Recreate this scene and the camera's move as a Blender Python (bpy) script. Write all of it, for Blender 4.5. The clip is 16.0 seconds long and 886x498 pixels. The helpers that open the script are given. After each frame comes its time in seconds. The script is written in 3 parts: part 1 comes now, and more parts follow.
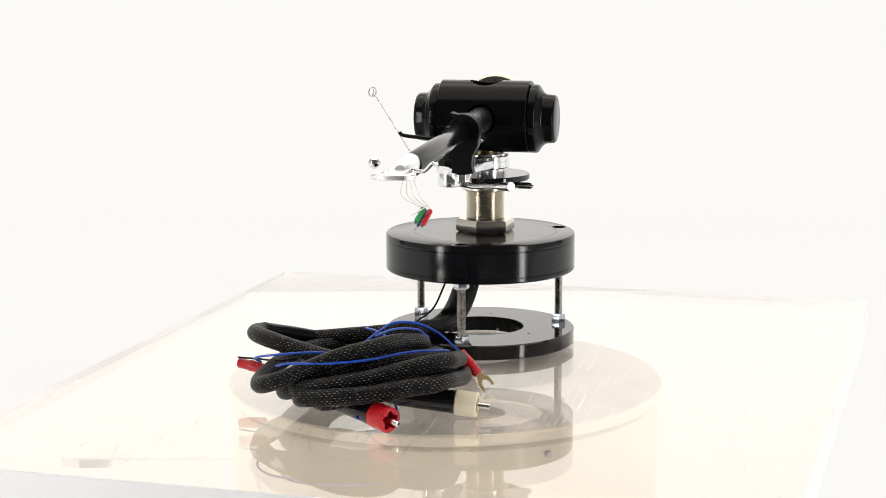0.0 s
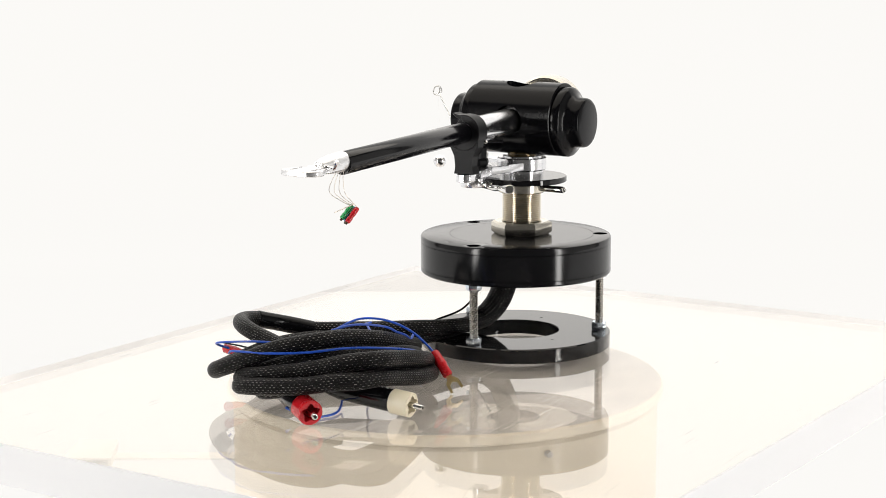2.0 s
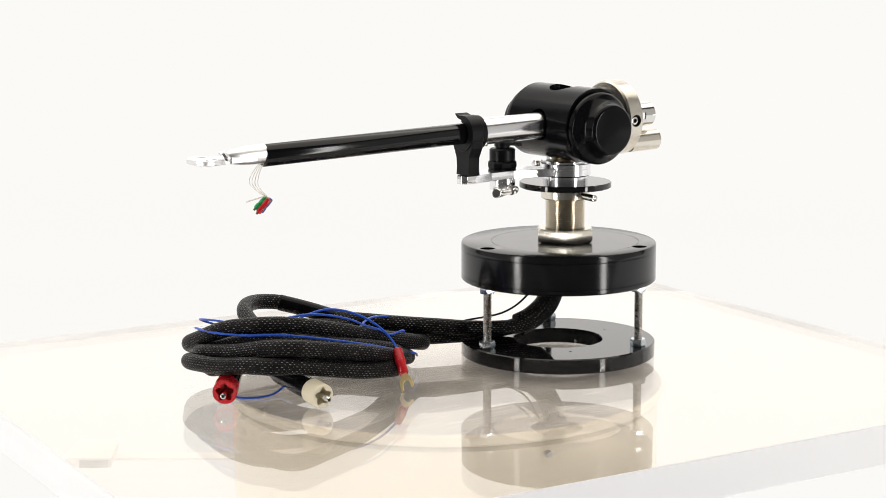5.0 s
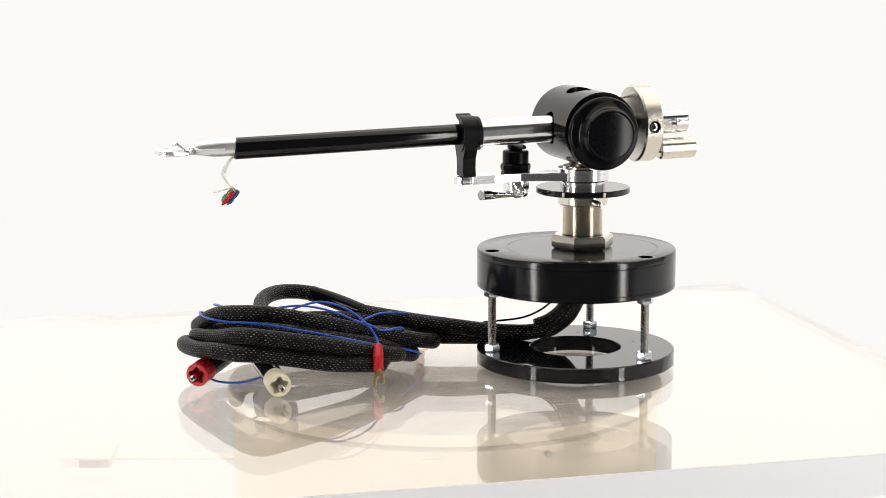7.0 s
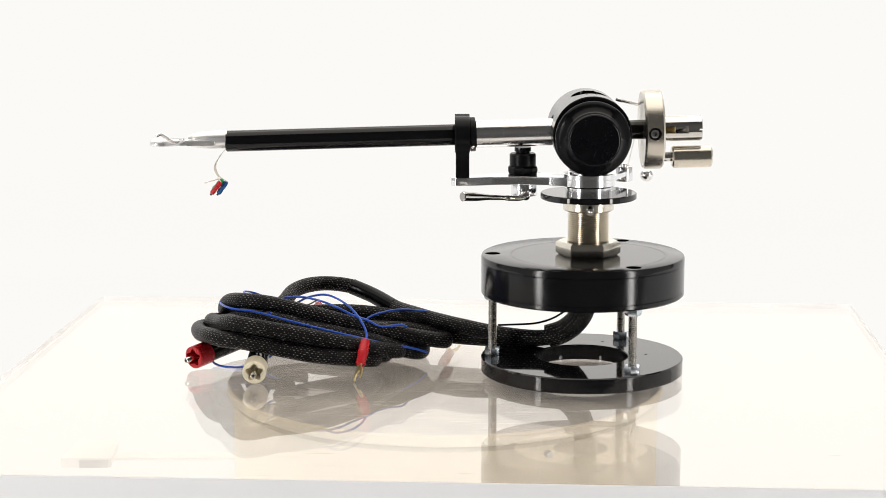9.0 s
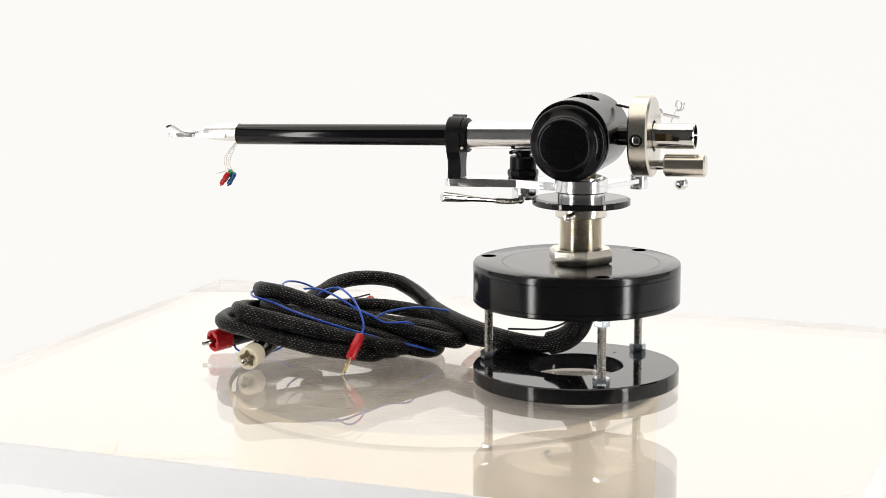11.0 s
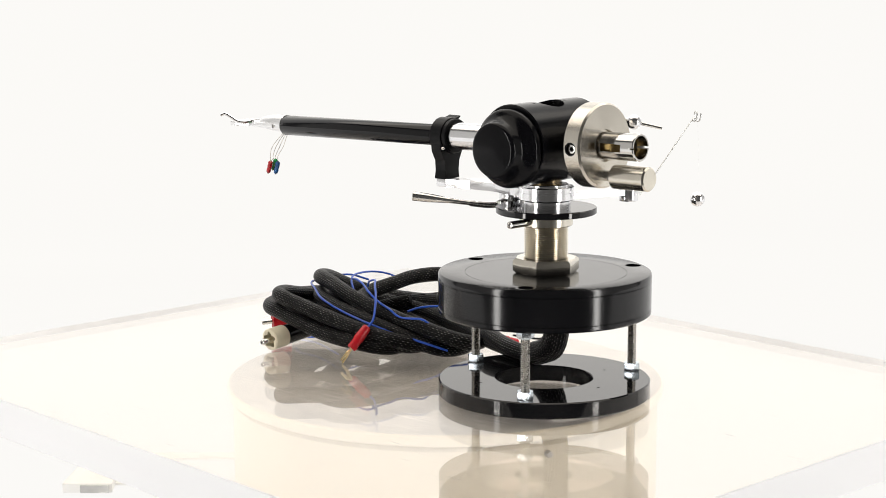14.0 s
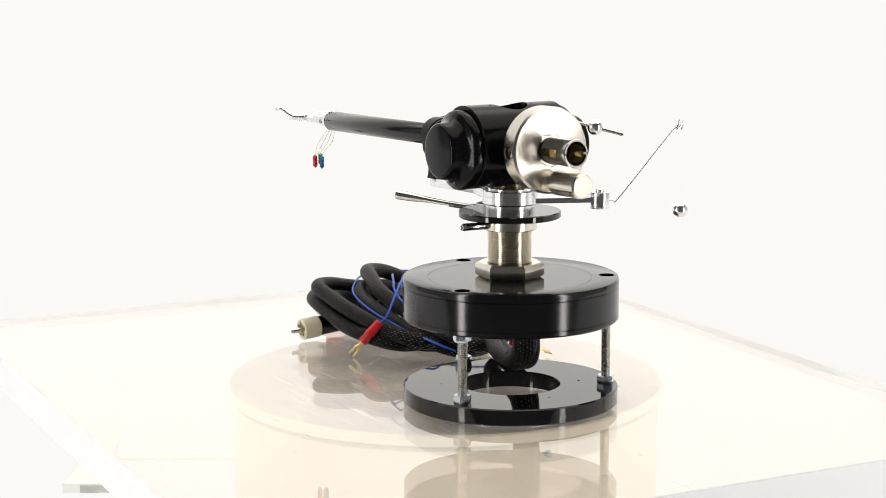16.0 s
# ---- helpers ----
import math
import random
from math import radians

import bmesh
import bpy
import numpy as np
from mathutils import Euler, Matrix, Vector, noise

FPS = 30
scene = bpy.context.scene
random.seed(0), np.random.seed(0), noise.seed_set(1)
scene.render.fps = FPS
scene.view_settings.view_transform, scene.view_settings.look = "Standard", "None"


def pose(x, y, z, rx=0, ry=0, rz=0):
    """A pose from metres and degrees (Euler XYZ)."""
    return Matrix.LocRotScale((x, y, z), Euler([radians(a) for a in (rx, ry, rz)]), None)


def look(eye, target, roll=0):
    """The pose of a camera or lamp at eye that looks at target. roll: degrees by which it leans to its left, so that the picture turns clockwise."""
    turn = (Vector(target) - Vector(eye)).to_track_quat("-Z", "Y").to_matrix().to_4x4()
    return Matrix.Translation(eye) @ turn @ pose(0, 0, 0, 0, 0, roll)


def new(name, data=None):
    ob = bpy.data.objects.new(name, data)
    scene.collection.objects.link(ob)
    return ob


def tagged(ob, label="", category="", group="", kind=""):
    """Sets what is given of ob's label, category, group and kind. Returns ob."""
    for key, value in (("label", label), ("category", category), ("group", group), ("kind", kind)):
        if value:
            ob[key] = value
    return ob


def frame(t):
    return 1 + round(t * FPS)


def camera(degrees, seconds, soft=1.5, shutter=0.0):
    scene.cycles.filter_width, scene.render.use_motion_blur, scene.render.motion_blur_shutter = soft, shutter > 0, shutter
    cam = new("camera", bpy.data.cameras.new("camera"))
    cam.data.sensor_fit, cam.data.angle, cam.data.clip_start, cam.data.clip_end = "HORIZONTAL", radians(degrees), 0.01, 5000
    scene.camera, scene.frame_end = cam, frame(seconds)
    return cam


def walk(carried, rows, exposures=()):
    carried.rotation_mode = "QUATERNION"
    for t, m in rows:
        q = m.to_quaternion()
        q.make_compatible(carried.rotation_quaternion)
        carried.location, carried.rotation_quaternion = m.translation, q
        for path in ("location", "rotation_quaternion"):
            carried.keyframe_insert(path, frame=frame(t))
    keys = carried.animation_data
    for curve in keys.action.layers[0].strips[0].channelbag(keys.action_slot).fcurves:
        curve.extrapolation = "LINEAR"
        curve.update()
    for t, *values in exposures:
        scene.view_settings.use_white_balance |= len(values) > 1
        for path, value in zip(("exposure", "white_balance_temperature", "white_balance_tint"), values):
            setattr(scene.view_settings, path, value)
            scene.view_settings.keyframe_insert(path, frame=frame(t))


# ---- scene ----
# The camera stands still on a tripod; the clear slab turns with all that lies on it.
cam = camera(27.2, 16.0, soft=0.75)
_eye = Vector((0.0, -0.98843, 0.24234))
_way = Vector((-0.001, 0.98526, -0.17107))
walk(cam, [(0.0, look(_eye, _eye + _way, -0.16)), (16.0, look(_eye, _eye + _way, -0.16))])

# ---- light ----
TOP = 0.0038          # upper face of the slab
GROUND = -0.085

world = bpy.data.worlds.new("studio_air")
scene.world = world
world.use_nodes = True
world.node_tree.nodes["Background"].inputs[0].default_value = (0.9, 0.95, 1.0, 1)
world.node_tree.nodes["Background"].inputs[1].default_value = 0.12


def softbox(name, eye, target, w, h, power, tint=(1, 1, 1), spread=180):
    lamp = bpy.data.lights.new(name, "AREA")
    lamp.shape, lamp.size, lamp.size_y, lamp.energy, lamp.color = "RECTANGLE", w, h, power, tint
    ob = new(name, lamp)
    ob.matrix_world = look(eye, target)
    lamp.spread = radians(spread)
    return ob


softbox("softbox_overhead", (0, 0.2, 1.3), (0, 0.12, 0), 2.4, 1.6, 19.8, (1, 0.93, 0.83))
# second lamp is an added, unseen fill that brightens the slab's mirrored backdrop
softbox("slab_reflection_fill", (0, 1.05, 0.498), (0, 0.0, 0.498), 2.2, 0.66, 1.7, (1, 0.935, 0.86))
softbox("strip_light", (-1.15, -0.93, 0.0), (0, 0, 0.0), 0.17, 1.5, 12.0, (1, 0.98, 0.95))
softbox("strip_light", (1.21, -0.93, 0.0), (0, 0, 0.0), 0.17, 1.5, 12.0, (1, 0.98, 0.95))
softbox("softbox_side", (-1.32, -0.25, 0.4), (0, -0.1, 0.1), 1.5, 1.2, 2.5, (1, 0.97, 0.92))
softbox("softbox_side", (1.32, -0.25, 0.4), (0, -0.1, 0.1), 1.5, 1.2, 2.5, (1, 0.97, 0.92))
scene.view_settings.exposure = 0.0


# ---- materials ----
def material(name, base, rough=0.5, metal=0.0, spec=0.5, coat=0.0):
    m = bpy.data.materials.new(name)
    m.use_nodes = True
    b = m.node_tree.nodes["Principled BSDF"]
    b.inputs["Base Color"].default_value = (*base, 1)
    b.inputs["Roughness"].default_value = rough
    b.inputs["Metallic"].default_value = metal
    b.inputs["Specular IOR Level"].default_value = spec
    b.inputs["Coat Weight"].default_value = coat
    return m


def node(m, kind, **values):
    n = m.node_tree.nodes.new(kind)
    for k, v in values.items():
        n.inputs[k.replace("_", " ")].default_value = v
    return n


def link(m, a, b):
    m.node_tree.links.new(a, b)


def wear(m, scale=300.0, rough=(0.2, 0.4), bump=0.0, stretch=(1, 1, 1), tone=None):
    """Grain and smudges at two sizes, in the roughness, the relief and faintly in the tone."""
    b = m.node_tree.nodes["Principled BSDF"]
    co = m.node_tree.nodes.new("ShaderNodeTexCoord")
    mp = m.node_tree.nodes.new("ShaderNodeMapping")
    mp.inputs["Scale"].default_value = stretch
    link(m, co.outputs["Object"], mp.inputs["Vector"])
    fine = node(m, "ShaderNodeTexNoise", Scale=scale, Detail=4.0)
    broad = node(m, "ShaderNodeTexNoise", Scale=scale / 9, Detail=3.0)
    link(m, mp.outputs[0], fine.inputs["Vector"])
    link(m, co.outputs["Object"], broad.inputs["Vector"])
    add = m.node_tree.nodes.new("ShaderNodeMath")
    add.operation = "ADD"
    link(m, fine.outputs["Fac"], add.inputs[0])
    link(m, broad.outputs["Fac"], add.inputs[1])
    rng = m.node_tree.nodes.new("ShaderNodeMapRange")
    rng.inputs["From Min"].default_value, rng.inputs["From Max"].default_value = 0.7, 1.3
    rng.inputs["To Min"].default_value, rng.inputs["To Max"].default_value = rough
    link(m, add.outputs[0], rng.inputs["Value"])
    link(m, rng.outputs[0], b.inputs["Roughness"])
    if bump:
        bp = node(m, "ShaderNodeBump", Strength=bump, Distance=0.0002)
        link(m, fine.outputs["Fac"], bp.inputs["Height"])
        link(m, bp.outputs[0], b.inputs["Normal"])
    if tone:
        mix = m.node_tree.nodes.new("ShaderNodeMix")
        mix.data_type = "RGBA"
        mix.inputs["A"].default_value = b.inputs["Base Color"].default_value
        mix.inputs["B"].default_value = (*tone, 1)
        link(m, broad.outputs["Fac"], mix.inputs["Factor"])
        link(m, mix.outputs["Result"], b.inputs["Base Color"])
    return m


BLACK = wear(material("black_anodised", (0.003, 0.003, 0.004), spec=0.35), 900, (0.11, 0.14), 0.0, tone=(0.004, 0.004, 0.005))
ANODISED = wear(material("black_anodised_disc", (0.004, 0.004, 0.005), spec=0.36), 900, (0.12, 0.16), 0.0, tone=(0.006, 0.006, 0.007))
SATIN = wear(material("black_satin", (0.003, 0.003, 0.004), spec=0.14), 1400, (0.15, 0.18), 0.0, tone=(0.004, 0.004, 0.005))
GLOSS = wear(material("black_gloss", (0.006, 0.006, 0.007), spec=0.45), 500, (0.03, 0.06))
PLASTIC = wear(material("black_plastic", (0.004, 0.004, 0.005), spec=0.16), 1200, (0.28, 0.4), 0.02)
CHROME = wear(material("polished_chrome", (0.86, 0.86, 0.88), metal=1), 700, (0.17, 0.2), tone=(0.83, 0.83, 0.85))
NICKEL = wear(material("turned_nickel", (0.72, 0.675, 0.59), metal=1), 2500, (0.18, 0.24), 0.02, (0.05, 1, 1), tone=(0.76, 0.72, 0.64))
SILVER = wear(material("satin_aluminium", (0.93, 0.93, 0.94), metal=1), 900, (0.36, 0.42), tone=(0.9, 0.9, 0.91))
STEEL = wear(material("bright_steel", (0.74, 0.73, 0.71), metal=1), 1200, (0.08, 0.15), 0.01)
ROD = wear(material("rod_steel", (0.5, 0.48, 0.45), metal=1), 1200, (0.2, 0.32), 0.02)
ZINC = wear(material("zinc_plate", (0.66, 0.72, 0.78), metal=1), 1200, (0.14, 0.3), 0.1)
GOLD = wear(material("gold_plate", (0.90, 0.72, 0.36), metal=1), 1200, (0.3, 0.42))
BRASS = wear(material("dull_brass", (0.15, 0.105, 0.042), metal=1), 1200, (0.25, 0.4))
BRUSHED = wear(material("brushed_nickel", (0.68, 0.64, 0.57), metal=1), 2500, (0.2, 0.25), 0.0, tone=(0.72, 0.68, 0.61))
_spin = BRUSHED.node_tree.nodes.new("ShaderNodeTangent")
_spin.direction_type, _spin.axis = "RADIAL", "X"
link(BRUSHED, _spin.outputs[0], BRUSHED.node_tree.nodes["Principled BSDF"].inputs["Tangent"])
BRUSHED.node_tree.nodes["Principled BSDF"].inputs["Anisotropic"].default_value = 0.75
WIRE = wear(material("dull_steel_wire", (0.80, 0.80, 0.79), metal=1), 1200, (0.42, 0.5))
BRONZE = wear(material("dark_bronze", (0.13, 0.10, 0.06), metal=1), 1200, (0.22, 0.36))
RED = wear(material("red_plastic", (0.55, 0.012, 0.02), spec=0.5), 900, (0.18, 0.32), 0.05, tone=(0.48, 0.01, 0.016))
CREAM = wear(material("cream_plastic", (0.82, 0.75, 0.58), spec=0.5), 900, (0.3, 0.45), 0.05, tone=(0.77, 0.69, 0.51))
BLUE = wear(material("blue_plastic", (0.02, 0.10, 0.60), spec=0.5), 900, (0.25, 0.4), tone=(0.016, 0.085, 0.52))
GREEN = wear(material("green_plastic", (0.02, 0.36, 0.1), spec=0.5), 900, (0.25, 0.4))
TEAL = wear(material("blue_sleeve", (0.015, 0.10, 0.30), spec=0.5), 900, (0.25, 0.4))
PALE = wear(material("pale_wire", (0.8, 0.74, 0.66), spec=0.4), 900, (0.3, 0.5))
WHITE = wear(material("white_print", (0.75, 0.75, 0.75)), 900, (0.4, 0.6))
# near-black that stands for the shade inside bores
DARK = wear(material("bore_shade", (0.012, 0.011, 0.010), spec=0.3), 900, (0.4, 0.6))
RUBBER = wear(material("grey_rubber", (0.12, 0.118, 0.115), spec=0.3), 300, (0.6, 0.8), 0.1, tone=(0.15, 0.148, 0.14))


def sleeve_material():
    """Black braided sleeving: crossing strands along the length, some with glints painted in pale."""
    m = material("braided_sleeve", (0.012, 0.012, 0.013), spec=0.5)
    b = m.node_tree.nodes["Principled BSDF"]
    uv = m.node_tree.nodes.new("ShaderNodeUVMap")
    sep = m.node_tree.nodes.new("ShaderNodeSeparateXYZ")
    link(m, uv.outputs[0], sep.inputs[0])

    def math_node(op, a, c):
        n = m.node_tree.nodes.new("ShaderNodeMath")
        n.operation = op
        for i, v in enumerate((a, c)):
            if isinstance(v, (int, float)):
                n.inputs[i].default_value = v
            elif v is not None:
                link(m, v, n.inputs[i])
        return n.outputs[0]

    # u: metres along, v: turns around; 22 rows of short dashes, every other row set half a step on
    rows = math_node("MULTIPLY", sep.outputs[1], 22.0)
    odd = math_node("MULTIPLY", math_node("MODULO", math_node("FLOOR", rows, None), 2.0), 0.5)
    step = math_node("FRACT", math_node("ADD", math_node("MULTIPLY", sep.outputs[0], 430.0), odd), None)
    across = math_node("SINE", math_node("MULTIPLY", math_node("FRACT", rows, None), math.pi), None)
    lengthwise = math_node("SINE", math_node("MULTIPLY", step, math.pi), None)
    weave = math_node("MULTIPLY", across, lengthwise)
    noise_ = node(m, "ShaderNodeTexNoise", Scale=1100.0, Detail=2.0)
    co = m.node_tree.nodes.new("ShaderNodeTexCoord")
    link(m, co.outputs["Object"], noise_.inputs["Vector"])
    # pale dashes: the strands' gloss, put into the base colour
    painted_glint = math_node("MULTIPLY", math_node("MULTIPLY", math_node("GREATER_THAN", across, 0.95), math_node("GREATER_THAN", lengthwise, 0.78)), math_node("GREATER_THAN", noise_.outputs["Fac"], 0.5))
    mix = m.node_tree.nodes.new("ShaderNodeMix")
    mix.data_type = "RGBA"
    mix.inputs["A"].default_value = (0.003, 0.003, 0.0035, 1)
    mix.inputs["B"].default_value = (0.28, 0.27, 0.255, 1)
    link(m, painted_glint, mix.inputs["Factor"])
    link(m, mix.outputs["Result"], b.inputs["Base Color"])
    b.inputs["Specular IOR Level"].default_value = 0.13
    bp = node(m, "ShaderNodeBump", Strength=0.5, Distance=0.0006)
    link(m, weave, bp.inputs["Height"])
    link(m, bp.outputs[0], b.inputs["Normal"])
    b.inputs["Roughness"].default_value = 0.42
    return m


SLEEVE = sleeve_material()


def acrylic_material():
    """Clear cast acrylic with hairline scratches and dust on it."""
    m = material("clear_acrylic", (0.92, 0.872, 0.82), rough=0.0)
    b = m.node_tree.nodes["Principled BSDF"]
    b.inputs["Transmission Weight"].default_value = 1.0
    b.inputs["IOR"].default_value = 1.49
    co = m.node_tree.nodes.new("ShaderNodeTexCoord")
    total = None
    for turn, scale in ((0.4, 90), (1.5, 120), (2.3, 105), (0.95, 70)):
        mp = m.node_tree.nodes.new("ShaderNodeMapping")
        mp.inputs["Rotation"].default_value = (0, 0, turn)
        mp.inputs["Scale"].default_value = (0.045, 1, 1)
        link(m, co.outputs["Object"], mp.inputs["Vector"])
        n = node(m, "ShaderNodeTexNoise", Scale=scale * 10.0, Detail=2.0, Distortion=0.6)
        link(m, mp.outputs[0], n.inputs["Vector"])
        g = m.node_tree.nodes.new("ShaderNodeMapRange")
        g.inputs["From Min"].default_value, g.inputs["From Max"].default_value = 0.72, 0.79
        link(m, n.outputs["Fac"], g.inputs["Value"])
        if total is None:
            total = g.outputs[0]
        else:
            mx = m.node_tree.nodes.new("ShaderNodeMath")
            mx.operation = "MAXIMUM"
            link(m, total, mx.inputs[0])
            link(m, g.outputs[0], mx.inputs[1])
            total = mx.outputs[0]
    r = m.node_tree.nodes.new("ShaderNodeMapRange")
    r.inputs["To Min"].default_value, r.inputs["To Max"].default_value = 0.0, 0.12
    link(m, total, r.inputs["Value"])
    link(m, r.outputs[0], b.inputs["Roughness"])
    # the deeper scratches scatter light
    frost = node(m, "ShaderNodeBsdfDiffuse", Color=(0.93, 0.93, 0.92, 1))
    mix = m.node_tree.nodes.new("ShaderNodeMixShader")
    half = m.node_tree.nodes.new("ShaderNodeMath")
    half.operation = "MULTIPLY"
    half.inputs[1].default_value = 0.3
    link(m, total, half.inputs[0])
    link(m, half.outputs[0], mix.inputs[0])
    link(m, b.outputs[0], mix.inputs[1])
    link(m, frost.outputs[0], mix.inputs[2])
    link(m, mix.outputs[0], m.node_tree.nodes["Material Output"].inputs["Surface"])
    return m


ACRYLIC = acrylic_material()
SAWN = material("sawn_acrylic_edge", (0.965, 0.965, 0.985), rough=0.2)
SAWN.node_tree.nodes["Principled BSDF"].inputs["Transmission Weight"].default_value = 0.12
SAWN.node_tree.nodes["Principled BSDF"].inputs["IOR"].default_value = 1.49
wear(SAWN, 900, (0.42, 0.55))
PAPER = wear(material("white_paper_sweep", (0.90, 0.895, 0.88), spec=0.2), 60, (0.6, 0.8), 0.03, tone=(0.88, 0.875, 0.86))
DRUM = wear(material("cream_lacquer", (0.86, 0.80, 0.69), spec=0.4), 80, (0.35, 0.5), 0.02, tone=(0.83, 0.77, 0.65))


def scratched(m, tone):
    """Fine pale scratches, in three directions and of uneven length, over a worn surface."""
    b = m.node_tree.nodes["Principled BSDF"]
    co = m.node_tree.nodes.new("ShaderNodeTexCoord")
    total = None
    for turn, scale in ((0.25, 60.0), (1.35, 85.0), (2.2, 50.0), (2.9, 40.0)):
        mp = m.node_tree.nodes.new("ShaderNodeMapping")
        mp.inputs["Rotation"].default_value = (0, 0, turn)
        mp.inputs["Scale"].default_value = (0.03, 1, 1)
        link(m, co.outputs["Object"], mp.inputs["Vector"])
        n = node(m, "ShaderNodeTexNoise", Scale=scale * 13, Detail=2.0, Distortion=0.35)
        link(m, mp.outputs[0], n.inputs["Vector"])
        g = m.node_tree.nodes.new("ShaderNodeMapRange")
        g.inputs["From Min"].default_value, g.inputs["From Max"].default_value = 0.66, 0.71
        link(m, n.outputs["Fac"], g.inputs["Value"])
        if total is None:
            total = g.outputs[0]
        else:
            mx = m.node_tree.nodes.new("ShaderNodeMath")
            mx.operation = "MAXIMUM"
            link(m, total, mx.inputs[0])
            link(m, g.outputs[0], mx.inputs[1])
            total = mx.outputs[0]
    mix = m.node_tree.nodes.new("ShaderNodeMix")
    mix.data_type = "RGBA"
    was = b.inputs["Base Color"].links[0].from_socket
    link(m, was, mix.inputs["A"])
    mix.inputs["B"].default_value = (*tone, 1)
    link(m, total, mix.inputs["Factor"])
    link(m, mix.outputs["Result"], b.inputs["Base Color"])
    return m


PLATE = wear(material("pale_platter", (0.36, 0.36, 0.365), spec=0.4), 420, (0.35, 0.5), 0.02, tone=(0.86, 0.85, 0.83))
scratched(PLATE, (0.95, 0.945, 0.93))
WALL = wear(material("grey_studio_wall", (0.085, 0.085, 0.085), spec=0.2), 8, (0.7, 0.9), 0.03, tone=(0.11, 0.11, 0.108))


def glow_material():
    """Plain white sweep whose overexposed brightness is put in as its own glow."""
    m = bpy.data.materials.new("white_added_glow")
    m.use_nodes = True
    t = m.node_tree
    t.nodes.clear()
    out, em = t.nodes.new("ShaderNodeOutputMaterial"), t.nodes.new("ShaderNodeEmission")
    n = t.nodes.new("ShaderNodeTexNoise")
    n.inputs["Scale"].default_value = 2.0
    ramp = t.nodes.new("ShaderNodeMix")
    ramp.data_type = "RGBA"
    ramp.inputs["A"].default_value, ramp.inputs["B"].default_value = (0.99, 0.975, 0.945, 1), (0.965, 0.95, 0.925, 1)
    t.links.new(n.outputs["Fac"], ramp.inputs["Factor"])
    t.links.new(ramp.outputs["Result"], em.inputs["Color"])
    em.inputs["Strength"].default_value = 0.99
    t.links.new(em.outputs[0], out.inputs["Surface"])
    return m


GLOW_WHITE = glow_material()


# ---- mesh tools ----
MOVING = []


def thing(name, base, label, category, group="", kind="", turns=True):
    ob = tagged(new(name), label, category, group, kind)
    ob.location = base
    ob.empty_display_size = 0.01
    ob["_base"] = tuple(base)
    if turns:
        MOVING.append((ob, Vector(base)))
    return ob


def part(name, bm, mat, parent, label="", kind="", sharp=35):
    """bm, given in the slab's space, as one mesh object under a thing or a part."""
    root = parent
    while root.parent:
        root = root.parent
    base = Vector(root["_base"])
    bmesh.ops.translate(bm, vec=-base, verts=bm.verts)
    bmesh.ops.recalc_face_normals(bm, faces=bm.faces)
    me = bpy.data.meshes.new(name)
    bm.to_mesh(me)
    bm.free()
    for p in me.polygons:
        p.use_smooth = True
    me.set_sharp_from_angle(angle=radians(sharp))
    me.materials.append(mat)
    ob = tagged(new(name, me), label, "", "", kind)
    ob.parent = parent
    return ob


def joined(*bms):
    out = bms[0]
    for b in bms[1:]:
        me = bpy.data.meshes.new("tmp")
        b.to_mesh(me)
        b.free()
        out.from_mesh(me)
        bpy.data.meshes.remove(me)
    return out


def basis(origin, way, up=(0, 0, 1)):
    """A pose whose z runs along way."""
    z = Vector(way).normalized()
    u = Vector(up)
    if abs(z.dot(u)) > 0.98:
        u = Vector((1, 0, 0))
    x = u.cross(z).normalized()
    y = z.cross(x)
    m = Matrix((x, y, z)).transposed().to_4x4()
    m.translation = Vector(origin)
    return m


def lathe(profile, origin, way=(0, 0, 1), seg=64):
    """A body turned about the line from origin along way; profile: (height, radius)."""
    bm = bmesh.new()
    m = basis(origin, way)
    rings = []
    for h, r in profile:
        if r <= 1e-7:
            rings.append([bm.verts.new(m @ Vector((0, 0, h)))])
        else:
            rings.append([bm.verts.new(m @ Vector((r * math.cos(2 * math.pi * i / seg), r * math.sin(2 * math.pi * i / seg), h))) for i in range(seg)])
    for a, b in zip(rings, rings[1:]):
        for i in range(seg):
            j = (i + 1) % seg
            q = []
            for v in (a[i % len(a)], a[j % len(a)], b[j % len(b)], b[i % len(b)]):
                if v not in q:
                    q.append(v)
            if len(q) > 2:
                bm.faces.new(q)
    return bm


def rod(a, b, r, seg=24, edge=0.0):
    """A round bar from a to b with eased ends."""
    a, b = Vector(a), Vector(b)
    n = (b - a).length
    e = min(edge or r * 0.15, r * 0.9, n / 3)
    return lathe([(0, 0), (0, r - e), (e * 0.3, r - e * 0.3), (e, r), (n - e, r), (n - e * 0.3, r - e * 0.3), (n, r - e), (n, 0)], a, b - a, seg)


def prism(outline, z0, z1, m=Matrix(), bevel=0.0, seg=2):
    """An outline in x and y, raised from z0 to z1."""
    bm = bmesh.new()
    low = [bm.verts.new((x, y, z0)) for x, y in outline]
    high = [bm.verts.new((x, y, z1)) for x, y in outline]
    n = len(outline)
    bm.faces.new(low[::-1])
    bm.faces.new(high)
    for i in range(n):
        bm.faces.new((low[i], low[(i + 1) % n], high[(i + 1) % n], high[i]))
    if bevel:
        bmesh.ops.bevel(bm, geom=list(bm.edges), offset=bevel, segments=seg, affect="EDGES", profile=0.6)
    bmesh.ops.transform(bm, matrix=m, verts=bm.verts)
    return bm


def ngon(n, r, turn=0.0, cx=0.0, cy=0.0):
    return [(cx + r * math.cos(turn + 2 * math.pi * i / n), cy + r * math.sin(turn + 2 * math.pi * i / n)) for i in range(n)]


